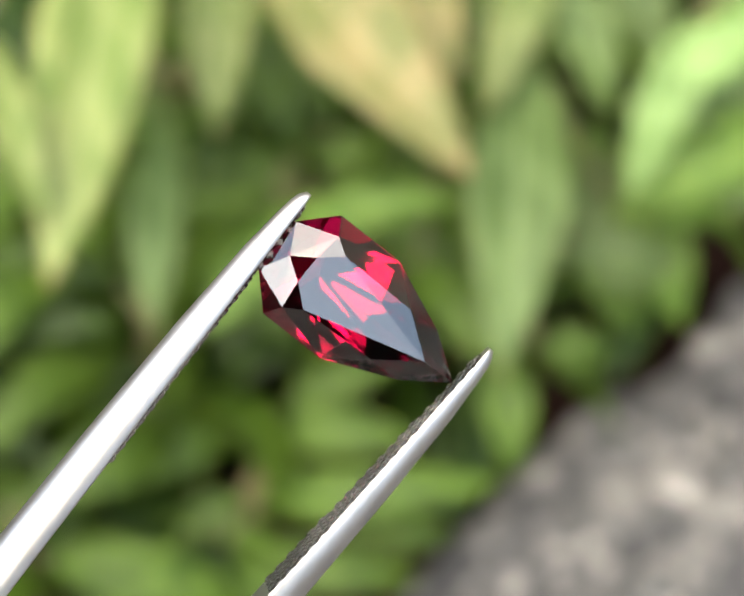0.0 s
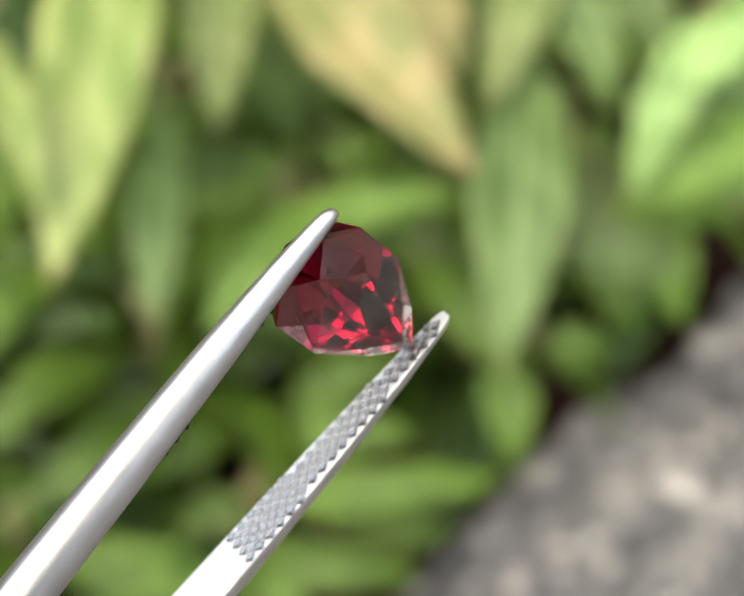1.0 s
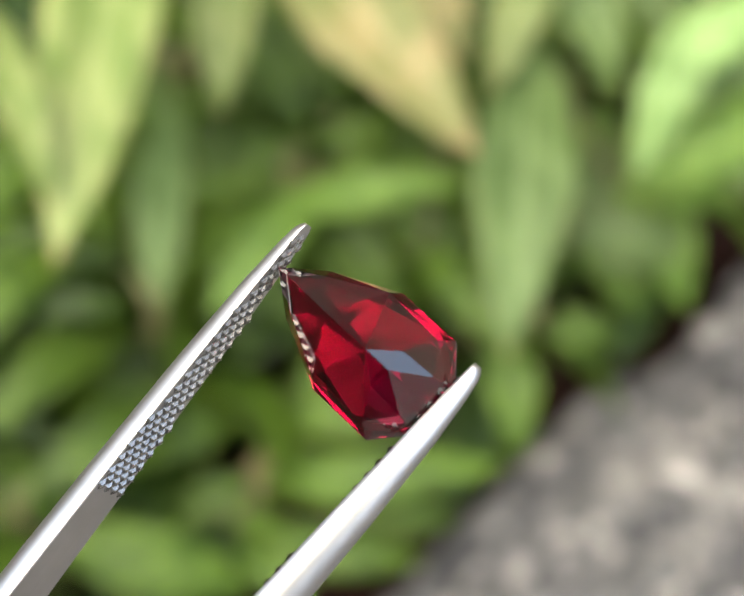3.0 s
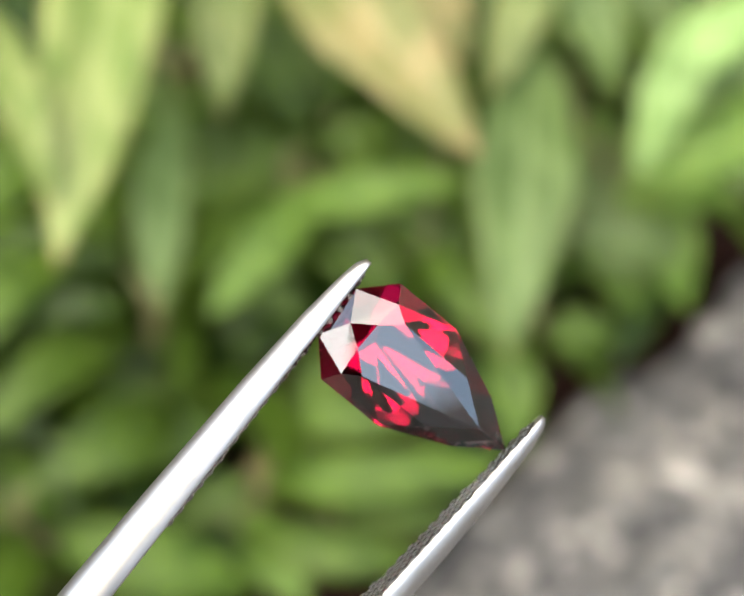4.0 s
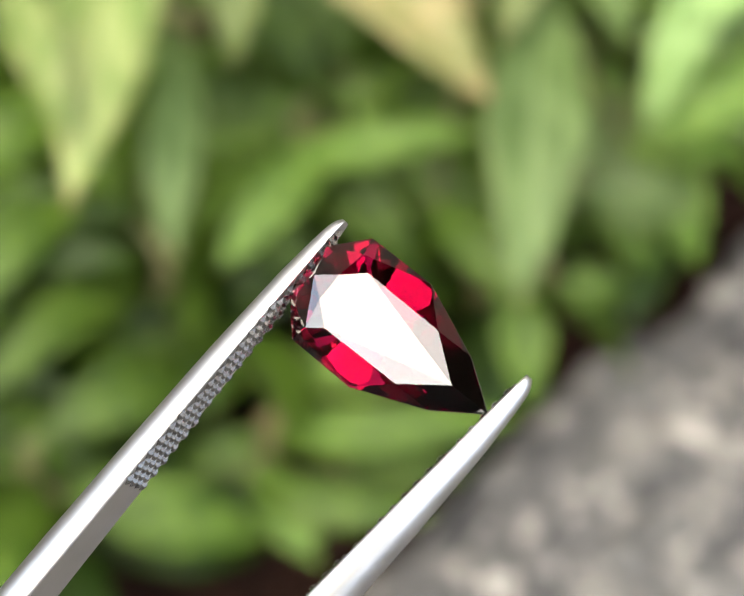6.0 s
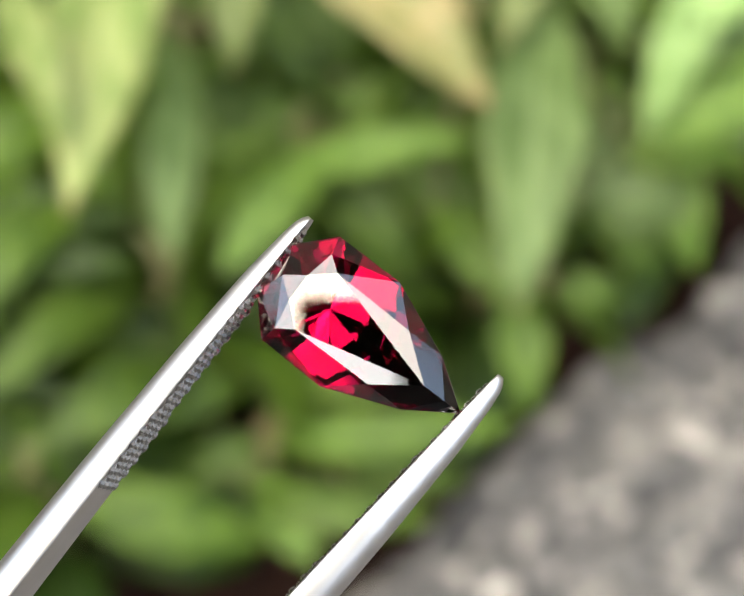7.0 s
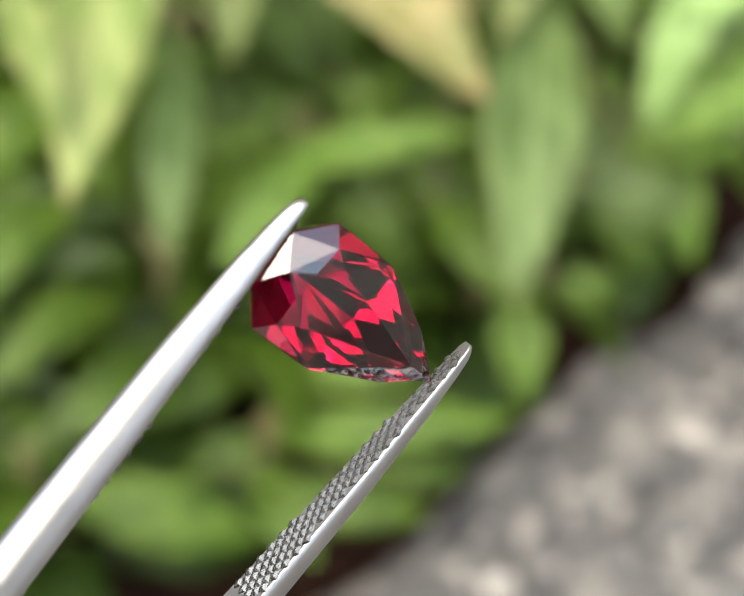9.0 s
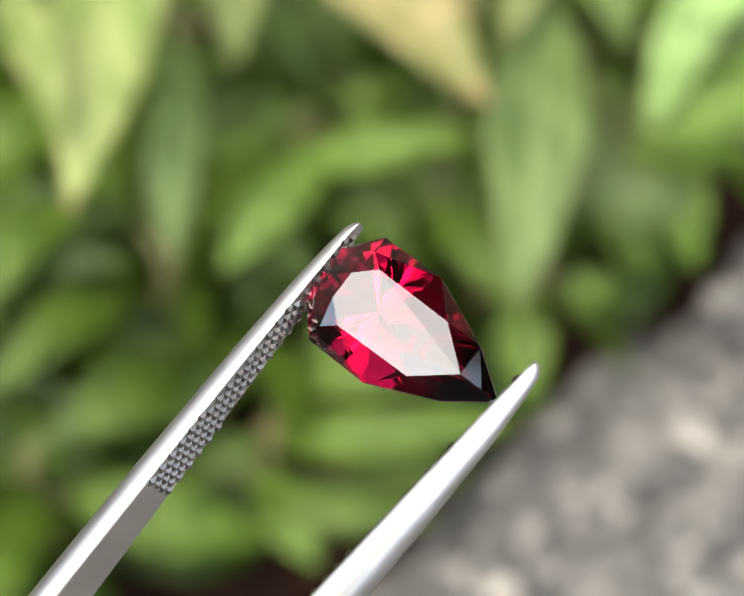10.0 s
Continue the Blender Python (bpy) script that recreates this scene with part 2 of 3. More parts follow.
def aggregate():
    """Small stones that stand proud of the path's worn top."""
    rng = random.Random(4)
    verts, faces = [], []
    for _ in range(2600):
        s, w = rng.uniform(-0.3, 0.35), rng.uniform(0.004, 0.32)
        x, y = paving_at(s, w)
        z = 0.0135 + 0.0035 * noise.noise((x * 35, y * 35, 1)) + 0.0022 * noise.noise((x * 110, y * 110, 2))
        r = rng.choice((0.002, 0.003, 0.0045, 0.0065))
        turn, k = rng.uniform(0, 6.28), len(verts)
        n = 6
        for ring, (rr, h) in enumerate(((1.0, -0.2), (0.95, 0.25), (0.5, 0.5))):
            for q in range(n):
                a = turn + 2 * math.pi * q / n
                d = r * rr * rng.uniform(0.8, 1.15)
                verts.append((x + d * math.cos(a), y + d * math.sin(a) * 0.8, z + r * h))
        for ring in range(2):
            for q in range(n):
                faces.append((k + ring * n + q, k + ring * n + (q + 1) % n, k + ring * n + n + (q + 1) % n, k + ring * n + n + q))
        faces.append(tuple(k + 2 * n + q for q in range(n)))
    me = bpy.data.meshes.new("aggregate_stones")
    me.from_pydata(verts, [], faces)
    me.materials.append(PEBBLE)
    return tagged(new("aggregate_stones", me), "small pale and dark stones set in the worn path", "stones", kind="stuff")


# ---- plants ----
TOWARD = Vector((0, -0.55, 0.83))


def leaf(plant, base, tip, width, mat=None, arch=0.12, roll=0.0, fullness=0.8, label=""):
    """One lance-shaped leaf from base to tip, folded along its midrib, with an arch and a thin rim."""
    base, tip = Vector(base), Vector(tip)
    d = tip - base
    length = d.length
    d.normalize()
    n = (TOWARD - TOWARD.dot(d) * d).normalized()
    n = Matrix.Rotation(radians(roll), 3, d) @ n
    side = d.cross(n)
    bm = bmesh.new()
    uv = bm.loops.layers.uv.new("UVMap")
    steps, across = 14, (-1, -0.6, -0.25, 0, 0.25, 0.6, 1)
    seed = base.x * 91 + tip.y * 57
    at = fullness / (fullness + 0.95)
    peak = at ** fullness * (1 - at) ** 0.95
    sheets = []
    for lift in (0.0, -0.0004):
        rows = []
        for i in range(steps + 1):
            s = i / steps
            w = width / 2 * max(0.03, (s ** fullness) * (1 - s) ** 0.95 / peak) * (1 + 0.05 * math.sin(17 * s + seed))
            mid = base + s * length * d + 4 * s * (1 - s) * arch * length * n
            row = []
            for c in across:
                wave = 0.05 * width * math.sin(9 * s + 2 * c + seed) * abs(c)
                row.append(bm.verts.new(mid + c * w * side + (0.28 * abs(c) * w + wave + lift) * n))
            rows.append(row)
        sheets.append(rows)

    def quad(vs, marks):
        f = bm.faces.new(vs)
        f.smooth = True
        for loop, m in zip(f.loops, marks):
            loop[uv].uv = m

    for rows, flip in zip(sheets, (False, True)):
        for i in range(steps):
            for k in range(len(across) - 1):
                order = [(i, k), (i, k + 1), (i + 1, k + 1), (i + 1, k)]
                if flip:
                    order = order[::-1]
                quad([rows[a][b] for a, b in order],
                     [(abs(across[b]), max(abs(across[b]) ** 3 * 0.9, (a / steps) ** 6)) for a, b in order])
    top, low = sheets
    for i in range(steps):
        for k, swap in ((0, False), (len(across) - 1, True)):
            vs = [top[i][k], top[i + 1][k], low[i + 1][k], low[i][k]]
            quad(vs[::-1] if swap else vs, [(1, 1)] * 4)
    return part("leaf", bm, mat or GREEN, plant, label)


def plant_at(foot, label, category="plant", group=""):
    e = new("leafy_plant")
    e.empty_display_size = 0.02
    e.location = foot
    return tagged(e, label, category, group)


def stems(plant, foot, crown, joints):
    """A main stem from the foot to the crown, with a stalk to the base of each leaf. Places are in the world."""
    foot, crown = Vector(foot), Vector(crown)
    bm = bmesh.new()
    bend = (crown - foot).cross(Vector((0, 0, 1))) * 0.12
    line = [foot + (crown - foot) * k / 8 + bend * math.sin(math.pi * k / 8) - Vector((0, 0, 0.006 if k == 0 else 0)) for k in range(9)]
    tube(bm, line, [0.0028 - 0.00018 * k for k in range(9)])
    for j in joints:
        j = Vector(j)
        start = min(line, key=lambda p: (p - j).length + max(0, p.z - j.z + 0.004) * 2)
        mid = (start + j) / 2 + Vector((0, 0, 0.15 * (j - start).length))
        tube(bm, [start, mid, j], [0.0013, 0.0011, 0.0008], 6)
    return part("stem", bm, STEM, plant)


def grown(foot, crown, leaves, label, group="bedding plants"):
    """A plant with its stem and its leaves (base, tip, width, material, arch, roll, fullness)."""
    p = plant_at(foot, label, group=group)
    shift = Vector(foot)
    stems(p, (0, 0, 0), Vector(crown) - shift, [Vector(l[0]) - shift for l in leaves])
    for b, t, w, *rest in leaves:
        leaf(p, Vector(b) - shift, Vector(t) - shift, w, *rest)
    return p


def bed_plants():
    grown((-0.089, 0.175, 0), (-0.0507, -0.0292, 0.1452), [
        ((-0.0424, -0.0328, 0.1552), (-0.0506, -0.1109, 0.1354), 0.0190, CREAM, 0.08, -8, 0.9),
        ((-0.0663, -0.0312, 0.1435), (-0.0589, -0.0779, 0.1305), 0.0126, DEEP, 0.10, 15, 0.8),
        ((-0.0378, -0.0550, 0.1197), (-0.0376, -0.0974, 0.1070), 0.0105, PALE, 0.06, 10, 0.9),
        ((-0.0784, -0.0378, 0.1380), (-0.0533, -0.0605, 0.1320), 0.0128, GREEN, 0.10, 0, 0.8),
        ((-0.0656, -0.0686, 0.1513), (-0.0497, -0.1077, 0.1446), 0.0085, CREAM, 0.10, -15, 0.8),
    ], "pale green broad-leaved plant with drooping pointed leaves")
    grown((-0.034, 0.175, 0), (-0.0254, -0.0211, 0.1390), [
        ((-0.0272, -0.0218, 0.1384), (-0.0285, -0.0604, 0.1190), 0.0132, CREAM, 0.10, 0, 0.8),
        ((-0.0234, -0.0320, 0.1494), (0.0166, -0.0835, 0.1323), 0.0194, TAN, 0.06, 0, 0.9),
        ((-0.0350, -0.0025, 0.1089), (-0.0142, -0.0320, 0.0841), 0.0139, GREEN, 0.10, 0, 0.8),
        ((-0.0265, -0.0147, 0.0921), (-0.0360, -0.0389, 0.0783), 0.0130, GREEN, 0.10, 0, 0.8),
    ], "grey-green leafy plant with one yellowing leaf")
    grown((0.033, 0.175, 0), (0.0193, -0.0224, 0.1378), [
        ((0.0050, -0.0231, 0.1372), (0.0160, -0.0528, 0.1254), 0.0110, TAN, 0.10, 0, 0.8),
        ((0.0336, -0.0231, 0.1372), (0.0209, -0.0572, 0.1217), 0.0115, CREAM, 0.10, 0, 0.8),
        ((0.0360, -0.0247, 0.1294), (0.0460, -0.0469, 0.1107), 0.0109, PALE, 0.10, 0, 0.8),
        ((0.0195, -0.0121, 0.1204), (0.0214, -0.0404, 0.0966), 0.0142, GREEN, 0.10, 0, 0.8),
    ], "green leafy plant with a browned leaf tip")
    grown((0.130, 0.162, 0), (0.0855, -0.0286, 0.1326), [
        ((0.0829, -0.0398, 0.1363), (0.0475, -0.0614, 0.1247), 0.0110, LIGHT, 0.20, 0, 0.8),
        ((0.0580, -0.0500, 0.1382), (0.0466, -0.0708, 0.1129), 0.0105, LIGHT, 0.12, 0, 0.8),
        ((0.0855, -0.0499, 0.1148), (0.0472, -0.0670, 0.1070), 0.0135, MID, 0.10, 0, 0.8),
        ((0.0694, -0.0382, 0.1246), (0.0676, -0.0653, 0.1019), 0.0165, PALE, 0.08, 0, 0.8),
        ((0.0483, -0.0139, 0.1254), (0.0576, -0.0340, 0.1086), 0.0122, PALE, 0.10, 0, 0.8),
        ((0.0913, -0.0289, 0.1128), (0.0586, -0.0497, 0.1019), 0.0150, MID, 0.10, 0, 0.8),
        ((0.0789, -0.0165, 0.1298), (0.0650, -0.0434, 0.1137), 0.0165, MID, 0.10, 0, 0.8),
        ((0.0913, -0.0483, 0.0965), (0.0642, -0.0546, 0.0978), 0.0139, LIGHT, 0.10, 0, 0.8),
    ], "bright yellow-green plant with broad arching leaves")
    grown((0.048, 0.104, 0), (0.0310, -0.0334, 0.1156), [
        ((0.0296, -0.0379, 0.1183), (0.0236, -0.0974, 0.0945), 0.0189, PALE, 0.06, 0, 0.7),
        ((0.0252, -0.0695, 0.0722), (0.0284, -0.0941, 0.0581), 0.0110, GREEN, 0.10, 0, 0.8),
        ((0.0457, -0.0231, 0.0850), (0.0514, -0.0530, 0.0534), 0.0172, MID, 0.10, 0, 0.8),
        ((0.0406, -0.0498, 0.0757), (0.0640, -0.0528, 0.0732), 0.0146, PALE, 0.10, 0, 0.8),
        ((0.0338, -0.0655, 0.0625), (0.0494, -0.0662, 0.0619), 0.0098, GREEN, 0.15, 0, 0.8),
        ((0.0090, -0.0626, 0.0845), (0.0255, -0.0852, 0.0786), 0.0083, GREEN, 0.10, 0, 0.8),
        ((0.0494, -0.0423, 0.0820), (0.0660, -0.0468, 0.0782), 0.0117, MID, 0.10, 0, 0.8),
    ], "blue-green plant with a tall upright leaf")
    grown((0.074, 0.051, 0), (0.0543, -0.0356, 0.0876), [
        ((0.0540, -0.0343, 0.0822), (0.0649, -0.0593, 0.0612), 0.0129, MID, 0.10, 0, 0.8),
        ((0.0509, -0.0426, 0.0948), (0.0736, -0.0528, 0.0862), 0.0142, MID, 0.10, 0, 0.8),
        ((0.0548, -0.0262, 0.0824), (0.0392, -0.0495, 0.0694), 0.0149, PALE, 0.10, 0, 0.8),
        ((0.0548, -0.0440, 0.1002), (0.0782, -0.0461, 0.0984), 0.0140, MID, 0.10, 0, 0.8),
        ((0.0477, -0.0400, 0.0708), (0.0548, -0.0570, 0.0566), 0.0130, GREEN, 0.10, 0, 0.8),
    ], "green plant with broad leaves beside the path")
    grown((-0.019, 0.051, 0), (-0.0146, -0.0477, 0.0905), [
        ((-0.0210, -0.0569, 0.0893), (0.0183, -0.0591, 0.1005), 0.0092, MID, 0.14, 0, 0.8),
        ((-0.0107, -0.0526, 0.0929), (-0.0326, -0.0793, 0.0836), 0.0111, MID, 0.10, 0, 0.8),
        ((-0.0144, -0.0278, 0.0811), (0.0217, -0.0316, 0.0779), 0.0120, GREEN, 0.10, 0, 0.8),
        ((-0.0131, -0.0445, 0.0801), (0.0045, -0.0617, 0.0657), 0.0137, GREEN, 0.10, 0, 0.8),
        ((-0.0144, -0.0293, 0.0799), (-0.0405, -0.0370, 0.0734), 0.0150, GREEN, 0.10, 0, 0.8),
        ((0.0016, -0.0468, 0.0782), (0.0221, -0.0558, 0.0707), 0.0127, GREEN, 0.10, 0, 0.8),
    ], "mid-green plant with narrow spreading leaves")
    grown((-0.112, 0.011, 0), (-0.0818, -0.0669, 0.0809), [
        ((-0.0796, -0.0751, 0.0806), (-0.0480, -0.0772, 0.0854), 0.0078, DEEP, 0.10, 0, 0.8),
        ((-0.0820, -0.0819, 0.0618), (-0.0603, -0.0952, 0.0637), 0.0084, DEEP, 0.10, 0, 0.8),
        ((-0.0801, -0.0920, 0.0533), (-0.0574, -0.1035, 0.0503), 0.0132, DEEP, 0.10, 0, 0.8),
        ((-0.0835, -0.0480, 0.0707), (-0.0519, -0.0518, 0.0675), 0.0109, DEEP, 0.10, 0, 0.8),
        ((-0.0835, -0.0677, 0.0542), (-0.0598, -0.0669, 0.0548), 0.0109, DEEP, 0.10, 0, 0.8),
    ], "dull green plant with flat low leaves")
    grown((-0.021, -0.034, 0), (-0.0205, -0.0769, 0.0399), [
        ((-0.0277, -0.0797, 0.0506), (-0.0629, -0.0885, 0.0498), 0.0116, GREEN, 0.12, 0, 0.8),
        ((-0.0235, -0.0929, 0.0460), (0.0271, -0.0920, 0.0533), 0.0105, GREEN, 0.12, 0, 0.8),
        ((-0.0222, -0.0753, 0.0478), (0.0094, -0.0797, 0.0506), 0.0108, GREEN, 0.10, 0, 0.8),
        ((-0.0293, -0.0996, 0.0405), (0.0101, -0.1069, 0.0408), 0.0105, GREEN, 0.10, 15, 0.8),
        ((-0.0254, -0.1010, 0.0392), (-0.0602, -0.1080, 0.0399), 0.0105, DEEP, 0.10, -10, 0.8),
        ((-0.0277, -0.0931, 0.0393), (-0.0137, -0.1146, 0.0344), 0.0115, MID, 0.10, 0, 0.8),
        ((-0.0185, -0.0685, 0.0470), (0.0066, -0.0608, 0.0534), 0.0090, GREEN, 0.10, 0, 0.8),
        ((-0.0258, -0.0887, 0.0431), (-0.0443, -0.0969, 0.0362), 0.0098, GREEN, 0.10, 0, 0.8),
        ((-0.0159, -0.0853, 0.0485), (0.0035, -0.0966, 0.0430), 0.0097, GREEN, 0.10, 20, 0.8),
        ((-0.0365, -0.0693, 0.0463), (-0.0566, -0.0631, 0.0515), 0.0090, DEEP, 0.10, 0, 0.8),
        ((-0.0083, -0.0927, 0.0332), (0.0174, -0.0919, 0.0338), 0.0089, GREEN, 0.10, 0, 0.8),
    ], "mid-green plant with broad low leaves")


def filler_plant(seed, height):
    """A low shoot with pairs of broad lance-shaped leaves all the way up."""
    rng = random.Random(seed)
    p = plant_at((0, 0, 0), "mid-green low leafy plant growing in dark soil", group="ground-cover plants")
    top = Vector((rng.uniform(-0.008, 0.008), rng.uniform(-0.008, 0.008), height))
    rows = []
    for k in range(9):
        f = 0.35 + 0.65 * k / 8
        a = k * 2.4 + rng.uniform(-0.3, 0.3)
        b = top * f + Vector((0.004 * math.cos(a), 0.004 * math.sin(a), 0))
        out = rng.uniform(0.034, 0.05) * (1.2 - 0.35 * f)
        t = b + Vector((out * math.cos(a), out * math.sin(a), rng.uniform(-0.014, 0.012)))
        # lowest leaves in the darker green: shade deep in the shoot put into colour
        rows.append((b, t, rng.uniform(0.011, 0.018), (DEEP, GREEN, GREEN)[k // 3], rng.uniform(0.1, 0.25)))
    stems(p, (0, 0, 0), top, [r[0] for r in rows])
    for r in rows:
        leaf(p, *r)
    return p


def ground_cover():
    """The rest of the bed: shoots set out over the soil, none on the path, with a few bare gaps."""
    rng = random.Random(11)
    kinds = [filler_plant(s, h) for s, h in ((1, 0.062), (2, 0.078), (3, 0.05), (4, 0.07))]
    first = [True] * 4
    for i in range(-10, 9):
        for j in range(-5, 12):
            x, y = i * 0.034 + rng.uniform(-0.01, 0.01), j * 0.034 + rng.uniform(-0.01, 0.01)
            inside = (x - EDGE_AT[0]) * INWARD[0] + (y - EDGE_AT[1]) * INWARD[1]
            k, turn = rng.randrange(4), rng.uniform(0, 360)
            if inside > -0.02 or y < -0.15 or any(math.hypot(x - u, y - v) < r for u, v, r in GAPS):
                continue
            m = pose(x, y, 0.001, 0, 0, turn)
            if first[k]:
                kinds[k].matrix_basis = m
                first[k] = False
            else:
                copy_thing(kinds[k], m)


# ---- tweezers and gem: both are built in the tweezers' space, tips towards +x, the jaws apart along y ----
MM = 0.001


def arm_section(x):
    """Width and thickness of an arm, x metres behind its tip."""
    d = x / MM
    width = np.interp(d, [0, 0.25, 0.6, 1.5, 4, 9, 16, 22, 30, 45, 70, 100, 118], [0.45, 0.72, 0.86, 1.0, 1.35, 1.9, 2.4, 2.75, 3.2, 4.1, 5.8, 8.0, 8.0])
    thick = np.interp(d, [0, 0.25, 0.6, 1.5, 4, 9, 16, 22, 30, 45, 70, 100, 118], [0.3, 0.5, 0.66, 0.82, 1.12, 1.46, 1.76, 1.95, 2.15, 2.35, 2.15, 1.4, 1.2])
    return width * MM, thick * MM


def inner_y(x):
    """Height of a jaw's flat inner face over the middle, x metres behind the tip; the arms meet at the back."""
    d = x / MM
    return np.interp(d, [0, 22, 45, 70, 95, 106, 118], [6.05, 5.03, 3.85, 2.4, 0.9, 0.2, 0.02]) * MM


def off_line(x, sign):
    """The arms are a little twisted: how far each one stands off the middle plane."""
    return -0.23 * MM + (0.0065 * x if sign < 0 else 0.0) * max(0.0, 1 - x / 0.1)


def arm(tweezers, sign, name):
    bm = bmesh.new()
    xs = [0, 0.12, 0.25, 0.45, 0.7, 1.1] + [1.6 + 0.8 * k for k in range(26)] + [24 + 3 * k for k in range(32)]
    rings = []
    for d in xs:
        x = d * MM
        w, t = arm_section(x)
        y, recess = inner_y(x), (0.02 * MM if d < 16.6 else 0)
        # flat inside, with a rounded back
        half = [(0.47, 0.0), (0.5, 0.05), (0.495, 0.28), (0.465, 0.48), (0.41, 0.65), (0.33, 0.79), (0.23, 0.9), (0.12, 0.97), (0.03, 1.0)]
        ring = [(-w * half[0][0], 0.0)] + [(w * a, t * c) for a, c in half] + [(-w * a, t * c) for a, c in half[:0:-1]]
        rings.append([bm.verts.new((-x, sign * (y + (b if b > 0 else recess)), sign * a + off_line(x, sign))) for a, b in ring])
    n = len(rings[0])
    for a, b in zip(rings, rings[1:]):
        for k in range(n):
            f = bm.faces.new((a[k], b[k], b[(k + 1) % n], a[(k + 1) % n]))
            f.smooth = k != 0
    bm.faces.new(rings[0])
    bm.faces.new(rings[-1][::-1])
    bmesh.ops.recalc_face_normals(bm, faces=bm.faces)
    return part(name, bm, STEEL, tweezers)


def tooth_mesh(lx, lz, h, sign):
    """A small blunt pyramid on a diamond foot."""
    verts = [(dx, 0, dz) for dx, dz in ((-lx, 0), (0, -lz), (lx, 0), (0, lz))]
    verts += [(0.4 * dx, -sign * h, 0.4 * dz) for dx, dz in ((-lx, 0), (0, -lz), (lx, 0), (0, lz))]
    faces = [(q, (q + 1) % 4, 4 + (q + 1) % 4, 4 + q) for q in range(4)] + [(4, 5, 6, 7)]
    if sign < 0:
        faces = [f[::-1] for f in faces]
    me = bpy.data.meshes.new("tooth")
    me.from_pydata(verts, [], faces)
    me.materials.append(STEEL_GRIP)
    return me


def knurl(arm_part, sign):
    """Rows of small teeth cut into a jaw's inner face."""
    px, pz = 0.4 * MM, 0.3 * MM
    tooth = tooth_mesh(px * 0.97, pz * 0.97, 0.18 * MM, sign)
    for i in range(1, 42):
        x = i * px + 0.05 * MM
        w = arm_section(x)[0]
        for j in range(-5, 6):
            if (i + j) % 2 or abs(j * pz) > w / 2 - pz * 0.5:
                continue
            ob = new("tooth", tooth)
            ob.parent = arm_part
            ob.location = (-x, sign * (inner_y(x) + 0.021 * MM), j * pz + off_line(x, sign))


def tweezers():
    e = tagged(new("tweezers"), "stainless steel gem tweezers with knurled jaws gripping a stone", "tweezers")
    for sign in (1, -1):
        a = arm(e, sign, "arm")
        knurl(a, sign)
    bm = bmesh.new()
    bmesh.ops.create_cube(bm, size=1, matrix=Matrix.Translation((-0.1165, 0, 0)) @ Matrix.Diagonal((0.009, 0.0028, 0.0083, 1)))
    bmesh.ops.bevel(bm, geom=bm.edges[:], offset=0.0006, segments=2, affect="EDGES")
    part("end_weld", bm, STEEL, e)
    return e


def gemstone():
    """A shield-shaped faceted stone: a five-cornered table ringed by star facets and kites, a thin girdle,
    and a pavilion with a steep belt that is deepest near its blunt end. Millimetres across, along and up."""
    g = 0.06
    girdle = [(1.49, 5.78), (3.16, 4.17), (3.18, 0.37), (1.63, -3.45)]
    half = [(u, v, z) for u, v in girdle for z in (g, -g)]
    # table corners, then the outer points of the star facets
    half += [(1.70, 2.87, 1.027), (0.76, 3.98, 1.070), (2.27, 3.74, 0.80), (1.62, -1.55, 0.605)]
    # the belt below the girdle, then the facets round the keel
    half += [(1.36, 5.70, -0.71), (2.58, 4.08, -1.45), (2.74, 0.35, -1.12), (1.25, -2.98, -0.9)]
    half += [(1.20, 5.26, -1.40), (1.10, 3.80, -2.72)]
    mid = [(0, -5.87, g), (0, -5.87, -g), (0, -3.79, 0.770), (0, 5.07, 0.85), (0, -4.95, 0.41),
           (0, 2.88, -3.87), (0, 4.05, -3.03), (0, -0.5, -2.95)]
    bm = bmesh.new()
    lean = 0.0404        # the stone's long axis leans a little against the jaws
    tilt = pose(0, 0, 0, 2.18, -2.83, -0.33)
    for u, v, z in half + [(-u, v, z) for u, v, z in half] + mid:
        bm.verts.new(tilt @ Vector(((-2.802 - lean * v + u) * MM, (v + lean * u) * MM, z * MM)))
    bmesh.ops.convex_hull(bm, input=bm.verts[:])
    bmesh.ops.dissolve_limit(bm, angle_limit=radians(0.8), verts=bm.verts[:], edges=bm.edges[:])
    bmesh.ops.recalc_face_normals(bm, faces=bm.faces)
    e = tagged(new("gemstone"), "deep red faceted shield-cut garnet held between steel jaws", "gemstone")

    upright = tilt.inverted()

    def zone(f):
        z = [(upright @ v.co).z / MM for v in f.verts]
        if min(z) > 0.72 and len(z) > 4:
            return "table"
        if max(abs(a) for a in z) < 2 * g and abs(f.normal.z) < 0.3:
            return "girdle"
        return "crown" if sum(z) > 0 else "pavilion"

    for name in ("table", "crown", "girdle", "pavilion"):
        piece = bm.copy()
        bmesh.ops.delete(piece, geom=[f for f in piece.faces if zone(f) != name], context="FACES")
        part(name, piece, GARNET, e)
    bm.free()
    return e


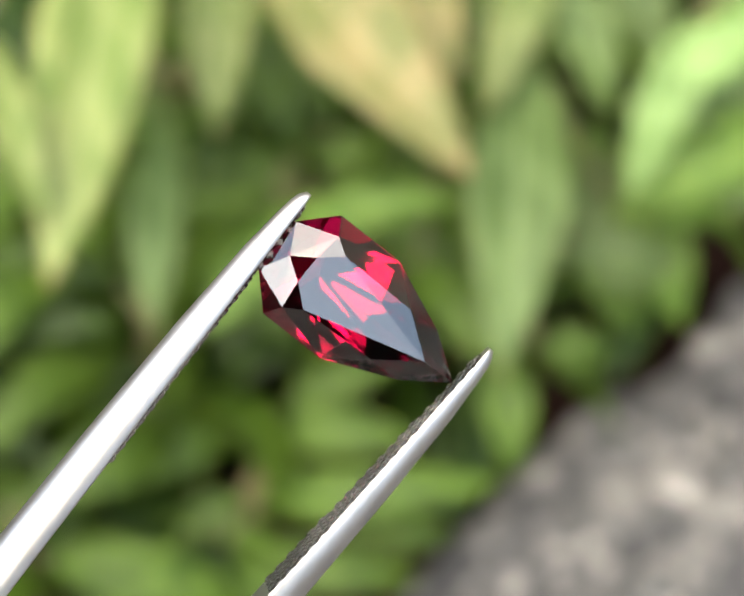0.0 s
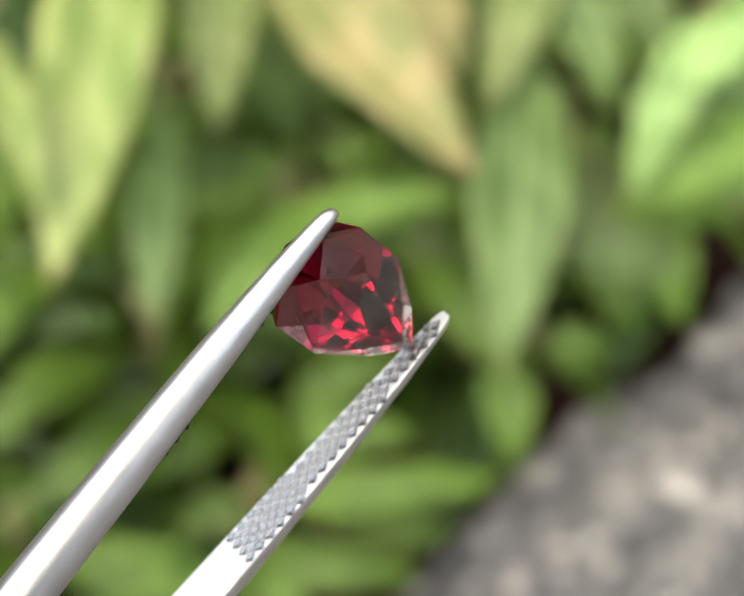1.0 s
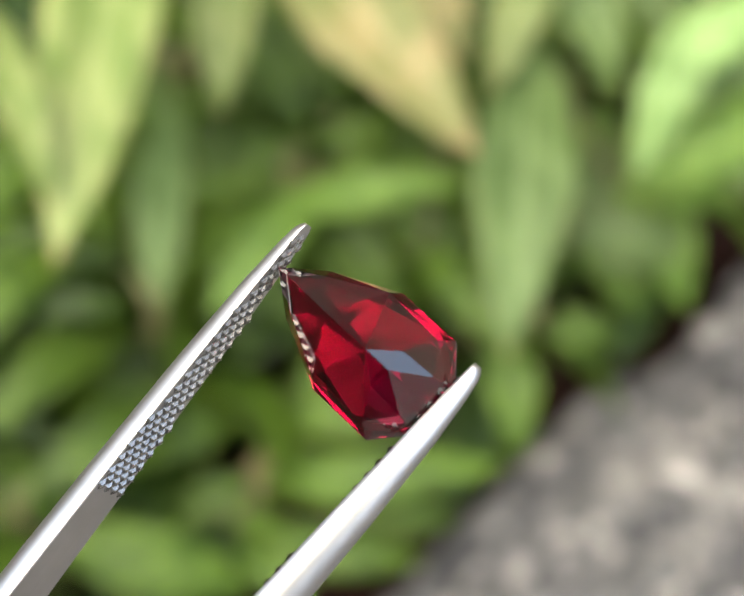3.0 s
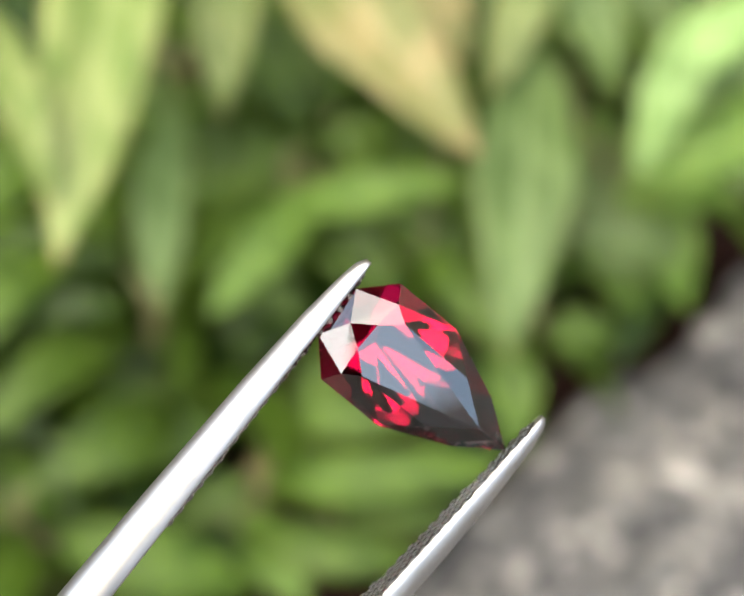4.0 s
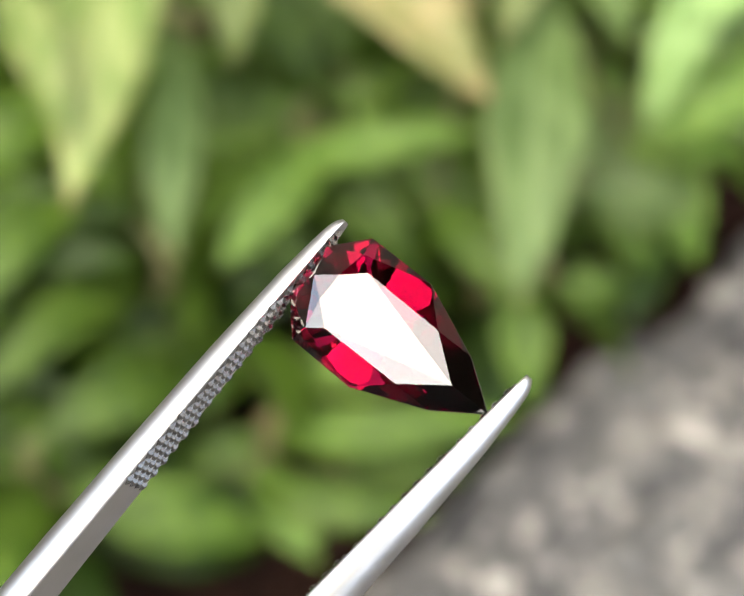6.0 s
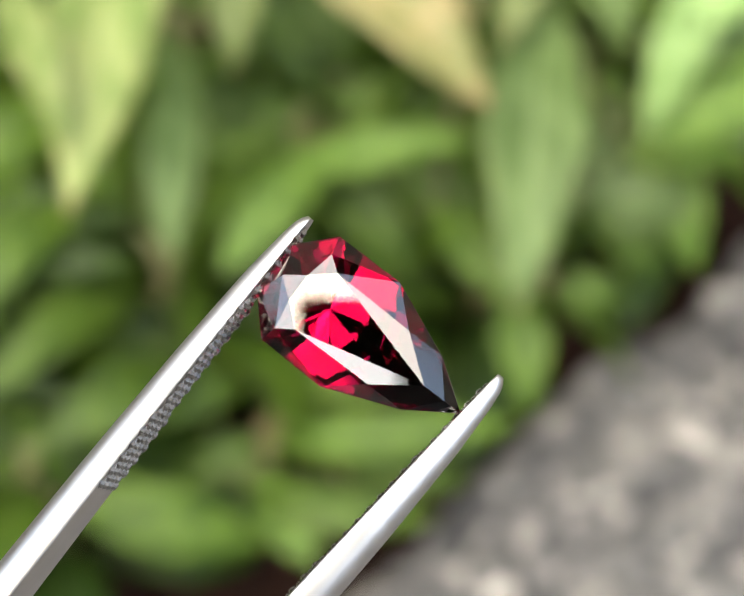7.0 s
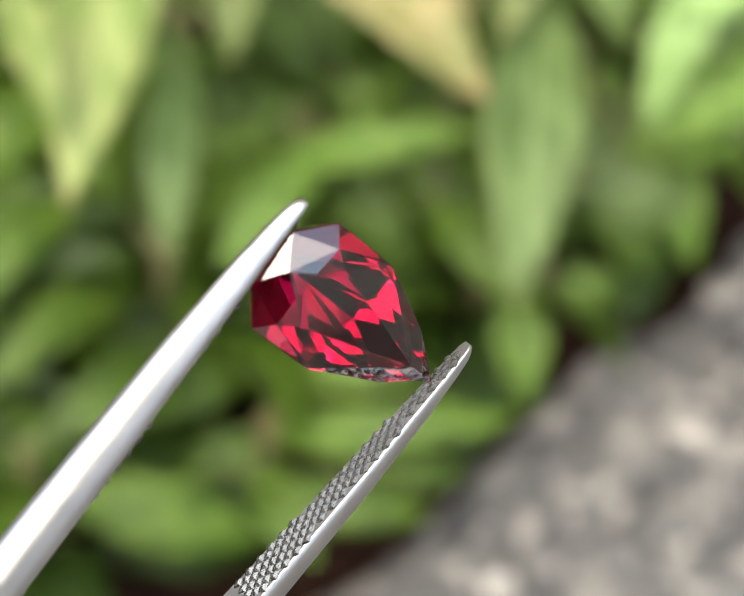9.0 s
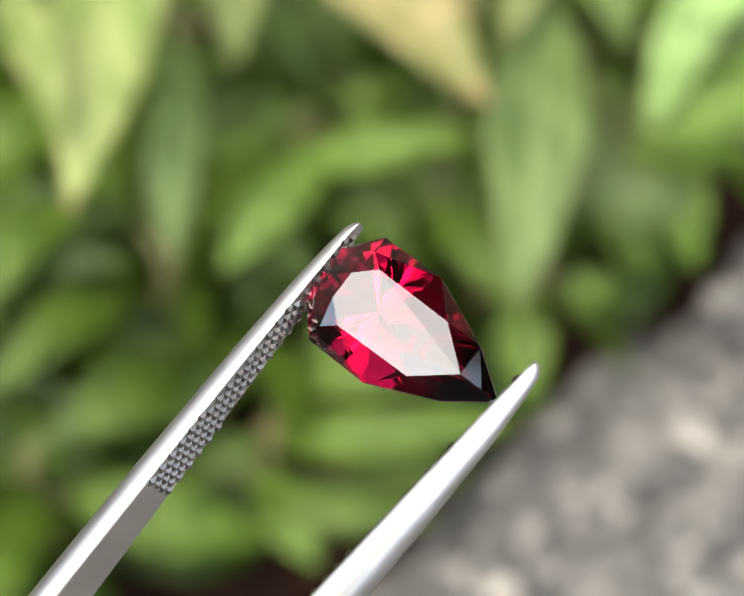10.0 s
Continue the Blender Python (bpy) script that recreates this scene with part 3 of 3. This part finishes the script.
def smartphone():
    """The dark telephone that films, out of view: its back is 2 mm behind the lens, its upper edge a little above it,
    set to block sky mirrored in the stone.
    """
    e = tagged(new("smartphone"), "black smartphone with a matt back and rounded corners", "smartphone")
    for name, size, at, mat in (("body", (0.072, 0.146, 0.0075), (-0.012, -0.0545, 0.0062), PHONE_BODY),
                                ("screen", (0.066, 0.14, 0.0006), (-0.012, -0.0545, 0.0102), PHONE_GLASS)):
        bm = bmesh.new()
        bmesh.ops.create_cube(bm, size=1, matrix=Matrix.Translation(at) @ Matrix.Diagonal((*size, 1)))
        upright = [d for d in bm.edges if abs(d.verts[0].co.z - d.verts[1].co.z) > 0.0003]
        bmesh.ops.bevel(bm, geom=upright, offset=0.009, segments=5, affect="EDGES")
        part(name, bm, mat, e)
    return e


soil_ground()
# pale wall out of view, added to brighten the stone's low reflections
unseen_wall("bounce_south", 0, 1.35, 3.0, mat=BOUNCE, label="pale wall with a coping, added out of view to bounce light")
# brown walls out of view, added so that facets mirror dark, not sky
unseen_wall("wall_north_west", -1.25, -1.65, 0.5)
unseen_wall("screen_north", 0.35, -1.65, 2.7, 3.0)
unseen_wall("wall_west", -1.6, -0.15, 2.8, across=True)
unseen_wall("screen_east", 1.6, 0.55, 4.2, 3.0, across=True)
sky_block()
paving()
aggregate()
bed_plants()
ground_cover()
TWEEZERS = tweezers()
GEM = gemstone()
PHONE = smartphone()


def motions():
    rows = [
        (0.0, pose(0.001685, -0.230900, 0.277511, 38.72, -28.52, 42.69)),
        (0.2, pose(0.001669, -0.231020, 0.276128, 44.95, -27.69, 42.81)),
        (0.3, pose(0.001211, -0.231296, 0.276457, 50.53, -27.25, 43.41)),
        (0.5, pose(0.000114, -0.231097, 0.277052, 57.75, -27.13, 44.91)),
        (0.7, pose(-0.000005, -0.232811, 0.279703, 70.40, -28.04, 44.18)),
        (0.8, pose(0.000214, -0.232712, 0.279606, 73.34, -28.54, 43.62)),
        (1.0, pose(0.001059, -0.231600, 0.277992, 79.77, -28.61, 43.04)),
        (1.2, pose(0.001902, -0.232703, 0.279296, 90.05, -29.75, 47.47)),
        (1.5, pose(0.002181, -0.232785, 0.279288, 105.73, -29.98, 46.14)),
        (1.7, pose(0.001863, -0.233232, 0.278604, 116.80, -28.02, 43.37)),
        (1.8, pose(0.001136, -0.233212, 0.278757, 126.79, -29.79, 43.70)),
        (2.0, pose(-0.000716, -0.233163, 0.278856, 149.12, -29.05, 42.74)),
        (2.1, pose(-0.000795, -0.233718, 0.278217, 152.28, -29.78, 42.82)),
        (2.2, pose(-0.000075, -0.234651, 0.276957, 155.58, -29.59, 42.55)),
        (2.3, pose(0.000655, -0.235848, 0.275847, 159.63, -28.43, 41.94)),
        (2.5, pose(-0.000055, -0.236296, 0.275343, 164.20, -28.60, 42.11)),
        (2.6, pose(-0.000720, -0.235683, 0.275654, 167.15, -28.79, 42.20)),
        (2.7, pose(-0.000764, -0.236382, 0.276405, 176.00, -29.94, 42.60)),
        (3.0, pose(0.000103, -0.237057, 0.277646, 177.64, -30.14, 42.55)),
        (3.4, pose(0.001920, -0.236997, 0.277549, 137.12, -29.64, 43.88)),
        (3.8, pose(0.003408, -0.237395, 0.276662, 78.06, -27.69, 44.60)),
        (4.0, pose(0.003404, -0.235567, 0.272461, 39.44, -26.30, 42.94)),
        (4.2, pose(0.002321, -0.237498, 0.273088, 33.14, -26.65, 42.39)),
        (4.5, pose(0.001631, -0.239684, 0.275345, 21.48, -27.41, 42.56)),
        (4.8, pose(0.000643, -0.243728, 0.276896, 21.18, -29.41, 41.67)),
        (5.0, pose(0.000259, -0.246826, 0.278208, 19.25, -29.35, 41.65)),
        (5.2, pose(-0.000156, -0.246384, 0.275977, 10.10, -29.36, 41.90)),
        (5.5, pose(0.000075, -0.246242, 0.273245, 3.82, -27.93, 42.24)),
        (5.7, pose(0.000151, -0.245680, 0.272778, 3.72, -27.58, 41.72)),
        (6.8, pose(-0.001377, -0.242589, 0.270766, 22.62, -28.41, 42.31)),
        (7.0, pose(-0.001417, -0.243441, 0.272623, 12.82, -28.66, 42.68)),
        (7.2, pose(-0.001455, -0.244158, 0.273489, 2.67, -28.37, 42.92)),
        (7.5, pose(-0.001500, -0.244379, 0.273751, -7.25, -28.54, 43.01)),
        (7.7, pose(0.000179, -0.244852, 0.273851, -17.91, -28.22, 42.37)),
        (7.8, pose(0.000579, -0.244690, 0.273957, -19.74, -28.42, 42.14)),
        (8.0, pose(0.000981, -0.244231, 0.274200, -5.12, -29.17, 42.33)),
        (8.2, pose(-0.000024, -0.243746, 0.274884, 3.15, -28.10, 42.17)),
        (8.5, pose(0.000006, -0.242930, 0.273627, 21.03, -26.87, 43.24)),
        (8.7, pose(-0.000256, -0.242909, 0.271852, 31.48, -28.18, 42.86)),
        (9.0, pose(-0.001679, -0.244416, 0.273458, 60.73, -28.47, 43.24)),
        (9.2, pose(-0.000093, -0.245160, 0.273412, 55.21, -28.93, 42.97)),
        (9.3, pose(0.000675, -0.243250, 0.270683, 37.90, -28.26, 42.81)),
        (9.5, pose(-0.000178, -0.243346, 0.272042, 22.29, -27.69, 43.32)),
        (9.7, pose(-0.000701, -0.243818, 0.272699, 6.14, -27.48, 43.29)),
        (10.0, pose(0.000352, -0.243319, 0.272443, -1.38, -28.14, 43.33)),
    ]
    walk(TWEEZERS, rows)
    walk(GEM, rows)
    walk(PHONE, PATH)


motions()
